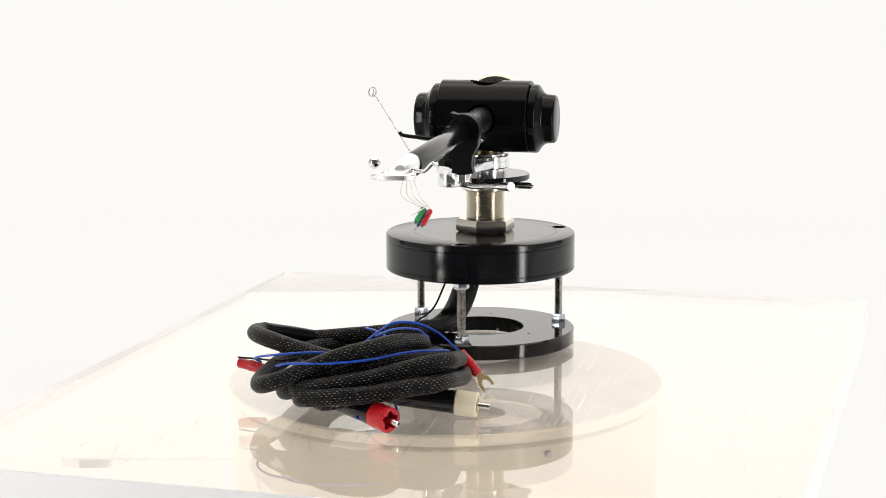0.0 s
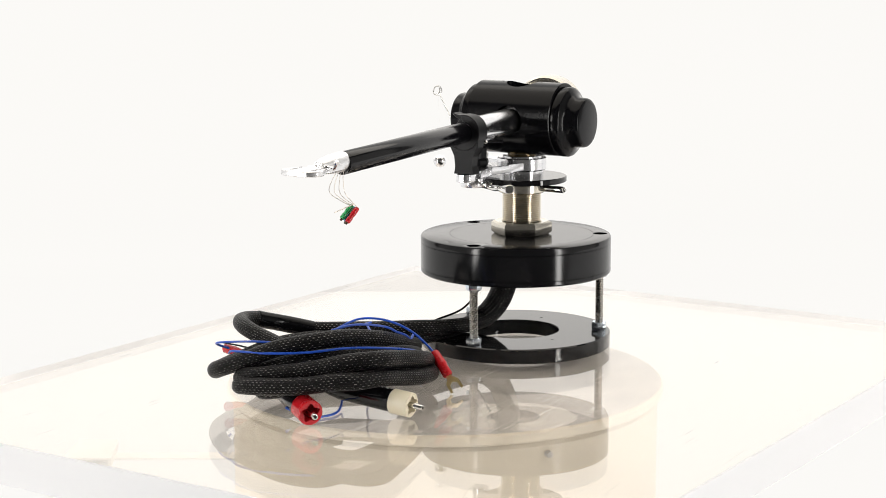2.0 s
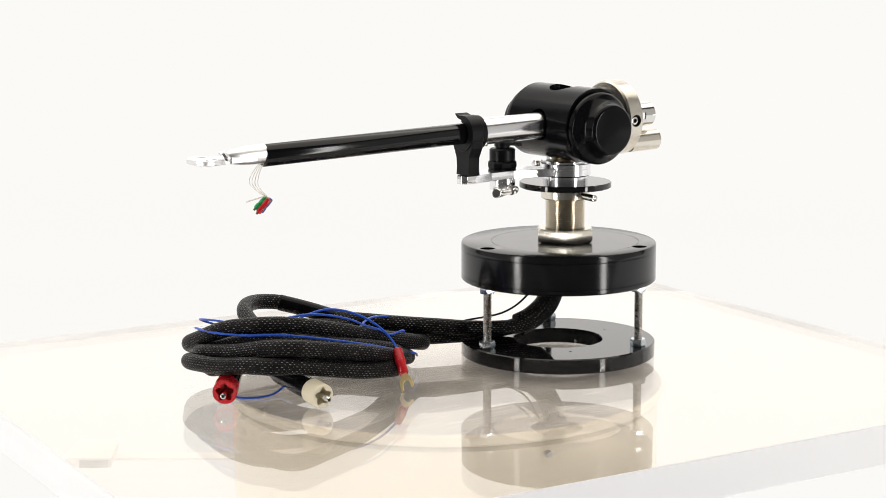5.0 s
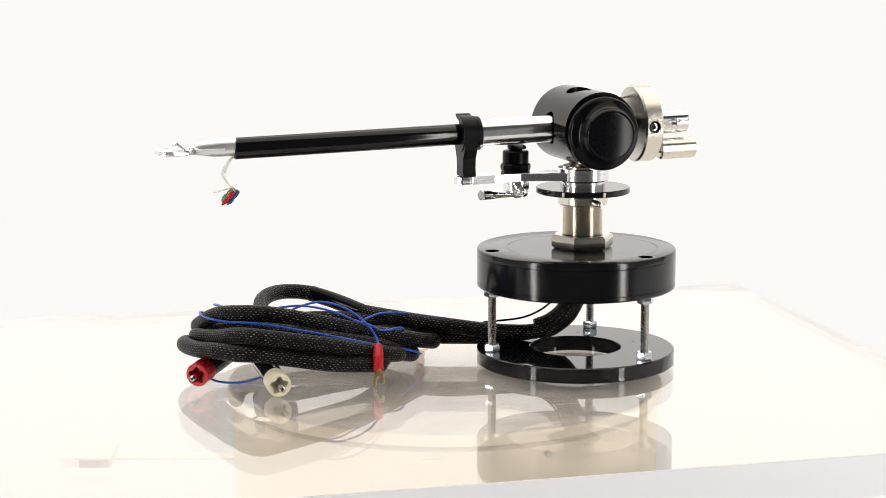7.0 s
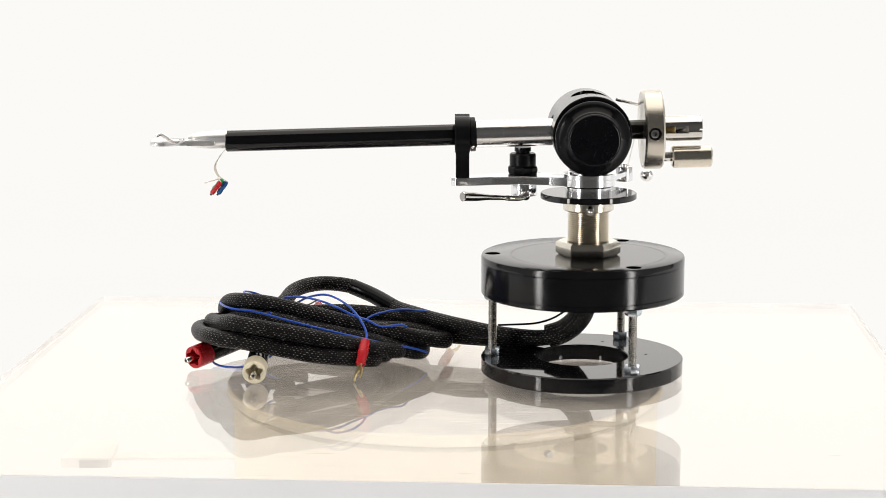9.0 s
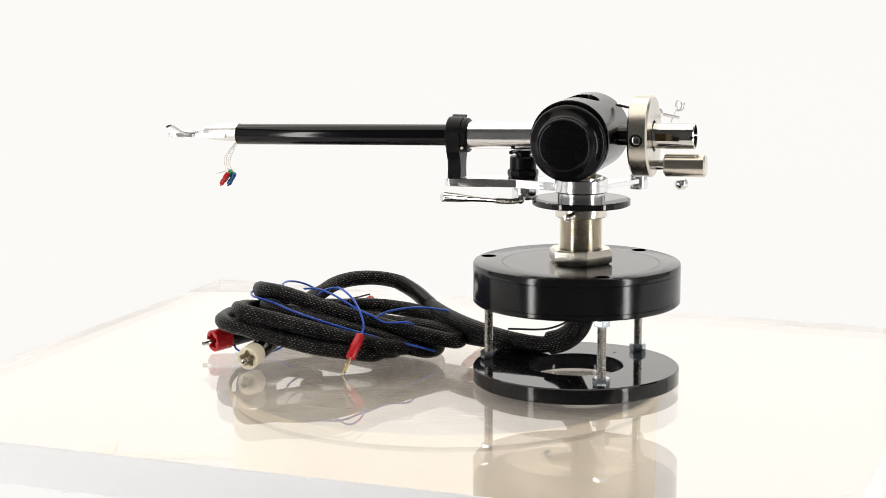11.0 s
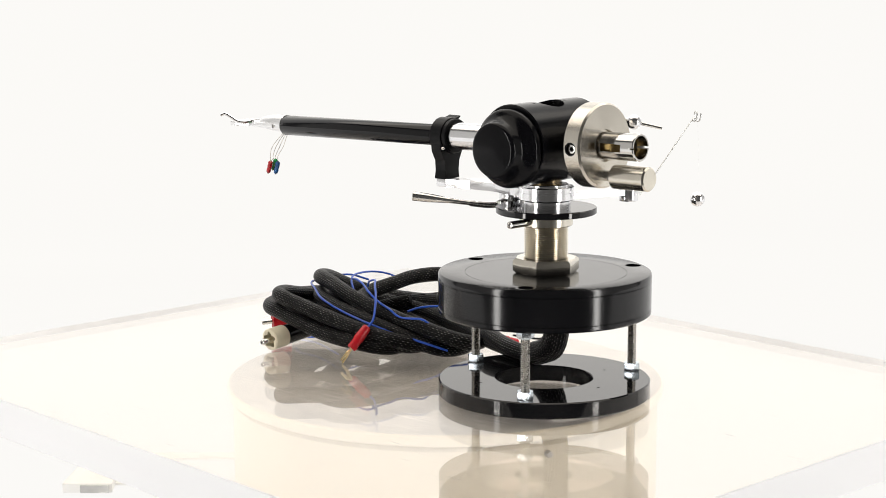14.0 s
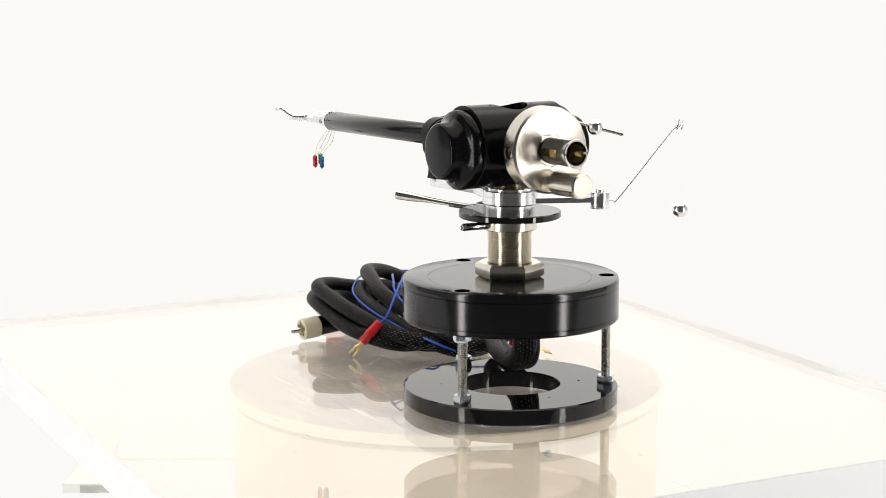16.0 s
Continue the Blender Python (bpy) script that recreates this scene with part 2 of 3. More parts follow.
def hex_nut(centre, r, z0, z1, turn=0.0):
    """A hexagon with its corners turned off above and below."""
    m = Matrix.Translation((centre[0], centre[1], 0))
    h = z1 - z0
    c = min(0.0012, h * 0.2)
    bm = bmesh.new()
    rings = []
    for z, k in ((z0, 0.9), (z0 + c, 1.0), (z1 - c, 1.0), (z1, 0.9)):
        ring = []
        for i in range(6):
            for f in (0.0, 0.5):
                a = turn + math.pi / 3 * (i + f)
                rr = r * (1.0 if f == 0 else math.cos(math.pi / 6))
                rr = min(rr, r * k)
                ring.append(bm.verts.new(m @ Vector((rr * math.cos(a), rr * math.sin(a), z))))
        rings.append(ring)
    for a, b in zip(rings, rings[1:]):
        for i in range(12):
            bm.faces.new((a[i], a[(i + 1) % 12], b[(i + 1) % 12], b[i]))
    bm.faces.new(rings[0][::-1])
    bm.faces.new(rings[-1])
    return bm


def smooth_path(points, step=0.002):
    """Catmull-Rom through the points, at even steps."""
    p = [Vector(q) for q in points]
    p = [p[0] * 2 - p[1], *p, p[-1] * 2 - p[-2]]
    out = []
    for i in range(1, len(p) - 2):
        n = max(2, int((p[i + 1] - p[i]).length / step))
        for k in range(n):
            t = k / n
            out.append(0.5 * (2 * p[i] + (p[i + 1] - p[i - 1]) * t + (2 * p[i - 1] - 5 * p[i] + 4 * p[i + 1] - p[i + 2]) * t * t
                              + (3 * p[i] - p[i - 1] - 3 * p[i + 1] + p[i + 2]) * t ** 3))
    out.append(p[-2])
    return out


def tube(points, r, seg=10, step=0.002, wobble=0.0):
    """A round cord along a smooth path, with (metres along, turns around) in its UV map."""
    path = smooth_path(points, step)
    bm = bmesh.new()
    uv = bm.loops.layers.uv.new("UVMap")
    rings, at, s = [], [], 0.0
    tan = (path[1] - path[0]).normalized()
    up = tan.orthogonal().normalized()
    for i, q in enumerate(path):
        t = (path[min(i + 1, len(path) - 1)] - path[max(i - 1, 0)]).normalized()
        up = (up - t * up.dot(t)).normalized()
        side = t.cross(up)
        if i:
            s += (q - path[i - 1]).length
        rr = r * (1 + wobble * noise.noise(Vector((s * 60, r * 1000, 0.3))))
        rings.append([bm.verts.new(q + (up * math.cos(2 * math.pi * k / seg) + side * math.sin(2 * math.pi * k / seg)) * rr) for k in range(seg)])
        at.append(s)
    for i in range(len(rings) - 1):
        for k in range(seg):
            j = (k + 1) % seg
            f = bm.faces.new((rings[i][k], rings[i][j], rings[i + 1][j], rings[i + 1][k]))
            for lp, w in zip(f.loops, ((at[i], k / seg), (at[i], (k + 1) / seg), (at[i + 1], (k + 1) / seg), (at[i + 1], k / seg))):
                lp[uv].uv = w
    bm.faces.new(rings[0][::-1])
    bm.faces.new(rings[-1])
    return bm


def carved(bm, *cutters):
    """bm less the cutters."""
    def ob_of(b):
        bmesh.ops.recalc_face_normals(b, faces=b.faces)
        me = bpy.data.meshes.new("tmp")
        b.to_mesh(me)
        b.free()
        return new("tmp", me)
    body = ob_of(bm)
    tools = [ob_of(c) for c in cutters]
    for c in tools:
        mod = body.modifiers.new("cut", "BOOLEAN")
        mod.operation, mod.solver, mod.object = "DIFFERENCE", "EXACT", c
    bpy.context.view_layer.update()
    ev = body.evaluated_get(bpy.context.evaluated_depsgraph_get())
    me = ev.to_mesh()
    out = bmesh.new()
    out.from_mesh(me)
    ev.to_mesh_clear()
    for o in (body, *tools):
        d = o.data
        bpy.data.objects.remove(o)
        bpy.data.meshes.remove(d)
    return out


def ball(centre, r, seg=24):
    n = 14
    return lathe([(-r * math.cos(math.pi * i / n), r * math.sin(math.pi * i / n)) for i in range(n + 1)], centre, (0, 0, 1), seg)


# ---- the studio ----
def studio():
    def sheet(name, profile, x0, x1, mat, label):
        bm = bmesh.new()
        a = [bm.verts.new((x0, y, z)) for y, z in profile]
        b = [bm.verts.new((x1, y, z)) for y, z in profile]
        for i in range(len(profile) - 1):
            bm.faces.new((a[i], a[i + 1], b[i + 1], b[i]))
        me = bpy.data.meshes.new(name)
        bm.to_mesh(me)
        bm.free()
        for p in me.polygons:
            p.use_smooth = True
        me.materials.append(mat)
        return tagged(new(name, me), label, "", "", "structure")

    bend = [(0.75 + 0.35 * math.sin(a), GROUND + 0.35 - 0.35 * math.cos(a)) for a in [math.pi / 2 * i / 16 for i in range(17)]]
    # both sheets emit their overlit white themselves; no lamp stands behind or beneath
    sheet("ground", [(-0.33, -0.11), (-0.33, GROUND - 0.002), (-0.328, GROUND), (0.6, GROUND), (0.75, GROUND)], -2.2, 2.2, GLOW_WHITE, "white tabletop sweep with added glow")
    sheet("backdrop", bend + [(1.1, 1.0), (1.1, 2.4)], -2.2, 2.2, GLOW_WHITE, "plain white studio backdrop with added glow")
    sheet("floor", [(-1.62, -0.85), (1.1, -0.85)], -2.2, 2.2, RUBBER, "dark grey studio floor")
    sheet("wall_front", [(-1.62, -0.85), (-1.62, 2.4)], -2.2, 2.2, WALL, "plain dark grey studio wall")
    sheet("ceiling", [(-1.62, 2.402), (1.1, 2.402)], -2.2, 2.2, WALL, "plain dark grey studio ceiling")
    for name, x in (("wall_west", -2.2), ("wall_east", 2.2)):
        bm = bmesh.new()
        bm.faces.new([bm.verts.new(v) for v in ((x, -1.62, -0.85), (x, 1.1, -0.85), (x, 1.1, 2.4), (x, -1.62, 2.4))])
        me = bpy.data.meshes.new(name)
        bm.to_mesh(me)
        bm.free()
        me.materials.append(WALL)
        tagged(new(name, me), "plain dark grey studio wall", "", "", "structure")


studio()


# ---- the display turntable under the slab ----
def display_base():
    t = thing("display_turntable", (0, 0, GROUND), "cream lacquered motor drum standing on white paper", "turntable", turns=False)
    z1 = TOP - 0.0205 - 0.0064
    part("drum", lathe([(GROUND, 0), (GROUND, 0.115), (GROUND + 0.002, 0.117), (z1 - 0.003, 0.117), (z1 - 0.001, 0.115), (z1 - 0.001, 0)], (0, 0, 0), seg=96), DRUM, t)
    part("screw", lathe([(0, 0.0), (0, 0.0016), (0.002, 0.0019), (0.004, 0.0016), (0.004, 0)], (0.0505, -0.1050, -0.03), (0.43, -0.9, 0), 16), PLATE, t, "small grey grub screw")
    for x in (-0.212,):
        foot = prism([(x - 0.015, 0.055), (x + 0.015, 0.055), (x + 0.012, 0.095), (x - 0.012, 0.095)], GROUND, GROUND + 0.006, bevel=0.001)
        ft = part("foot", foot, PAPER, t, "white outrigger foot")
        part("foot_pad", prism([(x - 0.004, 0.0535), (x + 0.013, 0.0535), (x + 0.013, 0.0548), (x - 0.004, 0.0548)], GROUND + 0.0005, GROUND + 0.005), PLATE, ft, "grey rubber pad")
    part("outrigger", prism([(-0.200, 0.070), (-0.090, 0.070), (-0.090, 0.082), (-0.200, 0.082)], GROUND, GROUND + 0.0015, bevel=0.0004), PAPER, t)
    p = thing("platter", (0, 0, z1), "pale round platter on a cream drum under the slab", "platter")
    disc = part("disc", lathe([(z1, 0), (z1, 0.1190), (z1 + 0.001, 0.1200), (z1 + 0.005, 0.1200), (z1 + 0.006, 0.1190), (z1 + 0.006, 0)], (0, 0, 0), seg=96), PLATE, p)
    disc.data.materials.append(DRUM)
    for f in disc.data.polygons:
        if abs(f.normal.z) < 0.9:
            f.material_index = 1


display_base()


def slab():
    s = thing("acrylic_slab", (0, 0, TOP - 0.02), "thick clear acrylic slab with fine scratches", "slab")
    m = Matrix.Translation((0.004, -0.0115, 0)) @ Matrix.Rotation(radians(-4), 4, "Z")
    ob = part("slab_body", prism([(-0.246, -0.2025), (0.246, -0.2025), (0.246, 0.2025), (-0.246, 0.2025)], TOP - 0.0205, TOP, m, 0.0006, 1), ACRYLIC, s, sharp=20)
    ob.visible_shadow = False
    ob.data.materials.append(SAWN)
    for p in ob.data.polygons:
        if abs(p.normal.z) < 0.9:
            p.material_index = 1


slab()

# ---- the stand that holds the tonearm ----
CX, CY = 0.0751, -0.0051      # middle of the stand
PX, PY = 0.0778, -0.0075      # middle of the pillar
RIM = [(CX + 0.049 * math.cos(3.1149 + i * 2.0944), CY + 0.049 * math.sin(3.1149 + i * 2.0944)) for i in range(3)]


def stand():
    s = thing("tonearm_stand", (CX, CY, TOP), "round black metal stand on three threaded rods", "stand")
    z0, z1 = TOP, 0.0122
    ring = lathe([(z0, 0.0255), (z0, 0.0547), (z0 + 0.0006, 0.0553), (z1 - 0.0006, 0.0553), (z1, 0.0547), (z1, 0.0259), (z1 - 0.0004, 0.0255), (z0, 0.0255)], (CX, CY, 0), seg=128)
    holes = [rod((x, y, z1 - 0.004), (x, y, z1 + 0.004), 0.0008, 12) for x, y in ((0.0895, 0.0277), (0.1105, -0.0046), (0.0368, -0.0013), (0.0590, -0.0370))]
    part("base_ring", carved(ring, *holes), GLOSS, s, "glossy black acrylic base ring")
    p0, p1 = 0.0472, 0.0689
    prof = [(p0, 0.0375), (p0, 0.0545), (p0 + 0.0008, 0.0553)]
    for g in (0.0502, 0.0648):
        prof += [(g - 0.0003, 0.0553), (g - 0.0001, 0.0550), (g + 0.0001, 0.0550), (g + 0.0003, 0.0553)]
    prof += [(p1 - 0.0012, 0.0553), (p1 - 0.0003, 0.0549), (p1, 0.0542)]
    top = lathe(prof + [(p1, 0.0001), (p1 - 0.004, 0.0001), (p1 - 0.004, 0.0375), (p0, 0.0375)], (CX, CY, 0), seg=128)
    cut = [rod((x, y, p1 - 0.008), (x, y, p1 + 0.004), 0.0041, 32, 0.0002) for x, y in RIM]
    groove = lathe([(p1 - 0.0003, 0.0416), (p1 + 0.001, 0.0416), (p1 + 0.001, 0.0419), (p1 - 0.0003, 0.0419), (p1 - 0.0003, 0.0416)], (PX, PY, 0), seg=96)
    part("top_disc", carved(top, groove, *cut), ANODISED, s, "thick black anodised top disc with three counterbores")
    part("underside_plate", lathe([(p0 + 0.0014, 0.0150), (p0 + 0.0014, 0.0374), (p0 + 0.0034, 0.0374), (p0 + 0.0034, 0.0150), (p0 + 0.0014, 0.0150)], (CX, CY, 0), seg=64), BRUSHED, s, "bare metal plate in the recessed underside")
    for i, (x, y) in enumerate(RIM):
        n = []
        z = z1
        while z < p0 + 0.004:
            n += [(z, 0.00215), (z + 0.0005, 0.0024)]
            z += 0.0010
        part("threaded_rod", lathe([(n[0][0], 0), *n, (n[-1][0], 0)], (x, y, 0), seg=20), ROD, s, "threaded steel rod", sharp=25)
        part("lower_nut", hex_nut((x, y), 0.0046, z1, z1 + 0.0044, 0.3 + i), ZINC, s, "zinc-plated nut")
        part("upper_nut", hex_nut((x, y), 0.0046, p0 - 0.0036, p0, 0.9 + i), ZINC, s, "zinc-plated nut")


stand()


# ---- the tonearm ----
def arm_z(x):
    return 0.1345 + 0.0253 * (x - 0.005)


AY = -0.0085
ALONG = Vector((1, 0, 0.0253)).normalized()


def tonearm():
    t = thing("tonearm", (PX, PY, 0.0689), "black and chrome record player tonearm on its stand", "tonearm")
    # pillar
    part("pillar_nut", hex_nut((PX, PY), 0.0176, 0.0690, 0.0766, 0.935), NICKEL, t, "large nickel hexagon nut")
    n, z = [], 0.0766
    while z < 0.0945:
        n += [(z, 0.0101), (z + 0.00045, 0.0115), (z + 0.00060, 0.0115), (z + 0.00105, 0.0101)]
        z += 0.0011
    part("pillar", lathe([(0.0766, 0), *n, (n[-1][0], 0)], (PX, PY, 0), seg=64), NICKEL, t, "threaded nickel pillar", sharp=25)
    col = part("pillar_collar", lathe([(0.0935, 0.0105), (0.0935, 0.0134), (0.0939, 0.0138), (0.0985, 0.0138), (0.0989, 0.0134), (0.0989, 0)], (PX, PY, 0)), NICKEL, t)
    part("clamp_pin", joined(rod((PX, PY - 0.012, 0.0962), (0.0766, -0.0353, 0.0962), 0.0019), ball((0.0766, -0.0353, 0.0962), 0.0012, 12)), STEEL, col, "steel clamp pin")
    part("skirt_disc", lathe([(0.0997, 0.0), (0.0997, 0.0255), (0.1001, 0.026), (0.1026, 0.026), (0.103, 0.0255), (0.103, 0)], (PX, PY, 0), seg=96), GLOSS, t, "thin glossy black disc")
    part("vta_ring", lathe([(0.1030, 0), (0.1030, 0.0126), (0.1062, 0.0126), (0.1066, 0.0130), (0.1067, 0.0138), (0.1071, 0.0142), (0.1106, 0.0142), (0.1107, 0.0140), (0.1109, 0.0140), (0.1110, 0.0142), (0.1134, 0.0142),
                             (0.1138, 0.0138), (0.1138, 0.0112), (0.1146, 0.0112), (0.1149, 0.0109), (0.1149, 0)], (PX, PY, 0)), CHROME, t, "polished chrome collar")
    part("pivot_shaft", lathe([(0.1140, 0), (0.1140, 0.0082), (0.1156, 0.0082), (0.1157, 0.0074), (0.1160, 0.0074), (0.1161, 0.0078), (0.119, 0.0078), (0.119, 0)], (PX, PY, 0), seg=40), BRONZE, t, "dark bronze pivot shaft")
    # bearing housing
    hz = 0.1364
    c = (PX - 0.0004, AY, hz)
    way = (0, 1, 0)
    body = lathe([(-0.0262, 0), (-0.0262, 0.0203), (-0.0258, 0.0208), (0.0258, 0.0208), (0.0262, 0.0203), (0.0262, 0)], c, way, 96)
    body = carved(body, rod((c[0], AY, hz + 0.012), (c[0], AY, hz + 0.03), 0.0096, 48, 0.0001), rod((c[0] - 0.012, AY, hz), (c[0] - 0.03, AY, hz - 0.0005), 0.0088, 40, 0.0001),
                  *[rod((c[0] + dx, AY + dy, hz + 0.018), (c[0] + dx, AY + dy, hz + 0.03), 0.0008, 12) for dx, dy in ((-0.002, 0.0115), (0.003, 0.0115), (-0.002, -0.0125), (0.003, -0.0125))])
    house = part("bearing_housing", body, SATIN, t, "black satin cylindrical bearing housing")
    for s in (-1, 1):
        d = (0, s, 0)
        cap = lathe([(0.0264, 0), (0.0264, 0.0192), (0.0268, 0.0198), (0.0297, 0.0198), (0.0305, 0.0195), (0.0312, 0.0187), (0.0318, 0.0177), (0.0325, 0.0166), (0.0334, 0.0155), (0.0345, 0.0147), (0.0357, 0.0142),
                     (0.0390, 0.0140), (0.0401, 0.0137), (0.0408, 0.0130), (0.0411, 0.0118), (0.0411, 0)], (c[0], c[1], hz - 0.0011), d, 96)
        part("end_cap", cap, SATIN, house, "stepped black end cap", sharp=50)
    # arm tubes
    def at(x, dz=0.0):
        return Vector((x, AY, arm_z(x) + dz))
    tubeob = part("arm_tube", joined(rod(at(-0.1172), at(0.009), 0.0057, 40, 0.0003)), BLACK, t, "long black anodised arm tube")
    part("tube_end_bore", rod(at(-0.1176), at(-0.1165), 0.0050, 24, 0.0001), DARK, tubeob)
    part("sleeve_tube", lathe([(0, 0), (0, 0.0068), (0.0005, 0.0073), (0.052, 0.0073), (0.052, 0)], at(0.0166), ALONG, 48), CHROME, t, "polished chrome sleeve tube")
    part("rear_stub", rod(at(0.09), at(0.106), 0.0052, 32, 0.0002), GLOSS, t, "black rear stub")
    # headshell
    plate = prism([(-0.1575, -0.0040), (-0.1575, -0.0150), (-0.1545, -0.0190), (-0.1500, -0.0192), (-0.1395, -0.0150), (-0.1230, -0.0142), (-0.1230, -0.0035), (-0.1395, -0.0025), (-0.1500, 0.0020), (-0.1545, 0.0014)], 0.1296, 0.1322, bevel=0.0003, seg=1)
    slots = [prism([(-0.1525, y - 0.0012), (-0.1380, y - 0.0012), (-0.1380, y + 0.0012), (-0.1525, y + 0.0012)], 0.127, 0.135) for y in (-0.0148, -0.0030)]
    shell = part("headshell", carved(plate, *slots), SILVER, t, "satin aluminium headshell plate with two slots")
    part("neck", lathe([(0, 0.0), (0.0, 0.0026), (0.0012, 0.0034), (0.006, 0.0042), (0.011, 0.0048), (0.021, 0.0050), (0.021, 0)], (-0.1375, AY, 0.1318), (1, 0, 0.03), 32), SILVER, shell, "tapered metal neck")
    part("finger_lift", tube([(-0.1395, -0.0140, 0.1326), (-0.1423, -0.0195, 0.1322), (-0.1450, -0.0222, 0.1330), (-0.1475, -0.0248, 0.1354), (-0.1500, -0.0270, 0.1372), (-0.1518, -0.0286, 0.1364)], 0.0009, 8, 0.001), CHROME, shell, "thin curved finger lift")
    part("shell_screw", rod((-0.1405, -0.0148, 0.1322), (-0.1405, -0.0148, 0.1334), 0.0015, 16), STEEL, shell)
    # counterweight
    k = at(0.1058)
    w = carved(lathe([(0, 0), (0, 0.0203), (0.0010, 0.0213), (0.0096, 0.0213), (0.0106, 0.0203), (0.0106, 0)], k, ALONG, 96),
               rod(Vector((0.1108, AY - 0.0185, 0.1368)), Vector((0.1108, AY - 0.03, 0.1368)), 0.0034, 24, 0.0001),
               rod(k + ALONG * 0.008, k + ALONG * 0.02, 0.0082, 40, 0.0001))
    weight = part("counterweight", w, BRUSHED, t, "brushed nickel disc counterweight", sharp=30)
    part("screw_bore", lathe([(0.0, 0.0), (0.0, 0.00338), (0.0022, 0.00338), (0.0022, 0.0031), (0.0004, 0.0031), (0.0004, 0.0)], (0.1108, AY - 0.0184, 0.1368), (0, -1, 0), 32), DARK, weight, "dark threaded bore")
    sock = carved(rod((0.1108, AY - 0.0170, 0.1368), (0.1108, AY - 0.0202, 0.1368), 0.0023, 24), prism(ngon(6, 0.0013), 0, 0.006, basis((0.1108, AY - 0.0188, 0.1368), (0, -1, 0))))
    part("grub_screw", sock, STEEL, weight, "hexagon socket screw")
    part("weight_neck", rod((0.114, AY, 0.1222), (0.1235, AY, 0.1225), 0.0027, 20), STEEL, weight)
    part("fine_weight", lathe([(0, 0), (0, 0.0053), (0.0008, 0.0061), (0.0207, 0.0061), (0.0215, 0.0053), (0.0215, 0)], (0.1222, AY, 0.1223), (1, 0, 0.02), 40), NICKEL, weight, "small steel fine-adjustment weight", sharp=30)
    tail = lathe([(0, 0.0058), (0, 0.0069), (0.0260, 0.0069), (0.0264, 0.0066), (0.0264, 0.0058), (0, 0.0058)], at(0.1115), ALONG, 48)
    tail = carved(tail, prism([(0.1180, -0.03), (0.1305, -0.03), (0.1305, -0.0090), (0.1180, -0.0090)], arm_z(0.12) - 0.0019, arm_z(0.12) + 0.0019),
                  prism([(0.1355, -0.03), (0.15, -0.03), (0.15, 0.03), (0.1355, 0.03)], arm_z(0.13) - 0.0004, arm_z(0.13) + 0.0004))
    tl = part("tail_tube", tail, STEEL, t, "slotted bright steel tail tube", sharp=30)
    part("inner_core", rod(at(0.112), at(0.1235), 0.0056, 24), BRASS, tl, "dull brass core")
    # arm rest and cueing lift
    lift = part("lift_bridge", joined(
        prism([(0.0035, -0.0105), (0.0060, -0.0128), (0.0120, -0.0126), (0.0260, -0.0085), (0.0420, -0.0070), (0.0560, -0.0105), (0.0660, -0.0150), (0.0660, 0.0020), (0.0560, 0.0045),
               (0.0500, 0.0120), (0.0440, 0.0145), (0.0380, 0.0120), (0.0340, 0.0050), (0.0240, 0.0010), (0.0120, -0.0030), (0.0050, -0.0045), (0.0032, -0.0070)], 0.1072, 0.1116, bevel=0.0005),
        rod((0.0436, 0.0060, 0.0995), (0.0436, 0.0060, 0.1080), 0.0072, 32, 0.0005)), CHROME, t, "polished chrome lift bridge")
    knob = joined(lathe([(0.1116, 0), (0.1116, 0.0076), (0.1122, 0.0081), (0.1136, 0.0084), (0.1150, 0.0083), (0.1158, 0.0077), (0.1160, 0.0060)], (0.0427, 0.0050, 0), seg=10),
                  lathe([(0.1159, 0.0050), (0.1159, 0.0070), (0.1162, 0.0072), (0.1222, 0.0072), (0.1229, 0.0066), (0.1231, 0.0038), (0.1237, 0.0038), (0.1240, 0.0045), (0.1262, 0.0045), (0.1264, 0)], (0.0427, 0.0050, 0), seg=36))
    part("lift_knob", knob, PLASTIC, lift, "ridged black cueing cylinder", sharp=20)
    arc = [(0.041, -0.0140, 0.1268), (0.041, 0.0, 0.1264), (0.0415, 0.014, 0.1264), (0.042, 0.026, 0.1272), (0.0425, 0.034, 0.1282), (0.0425, 0.0352, 0.1300)]
    part("lift_bar", tube(arc, 0.0011, 8, 0.001), PLASTIC, lift, "black curved lifting bar")
    lv = joined(tube([(0.0440, -0.0035, 0.1003), (0.0400, -0.0090, 0.1000), (0.0330, -0.0165, 0.1012)], 0.0016, 12, 0.001),
                lathe([(0, 0), (0, 0.0012), (0.014, 0.0015), (0.024, 0.0024), (0.0322, 0.0026), (0.0326, 0.0022), (0.0326, 0)], (0.0345, -0.0150, 0.1010), (-0.0265, -0.0210, 0.0040), 20))
    part("cueing_lever", lv, STEEL, lift, "slim steel cueing lever")
    part("lever_boss", rod((0.0436, 0.0010, 0.1015), (0.0440, -0.0060, 0.1003), 0.0022, 16), STEEL, lift)
    # clip
    cz = arm_z(0.009)
    ring = []
    inner = []
    for i in range(28):
        a = radians(82 + i * 10.9)      # from the top, round the near side and below, to the open side
        ring.append((0.0098 * math.cos(a), 0.0098 * math.sin(a)))
        inner.append((0.0060 * math.cos(a), 0.0060 * math.sin(a)))
    mclip = Matrix(((0, 0, 1, 0), (1, 0, 0, AY), (0, 1, 0, cz), (0, 0, 0, 1)))
    hook = prism(ring + inner[::-1], 0.0055, 0.0136, mclip, 0.0003, 1)
    band = lathe([(0, 0.0058), (0, 0.0088), (0.0004, 0.0092), (0.0026, 0.0092), (0.0030, 0.0088), (0.0030, 0.0058)], at(0.0136), ALONG, 48)
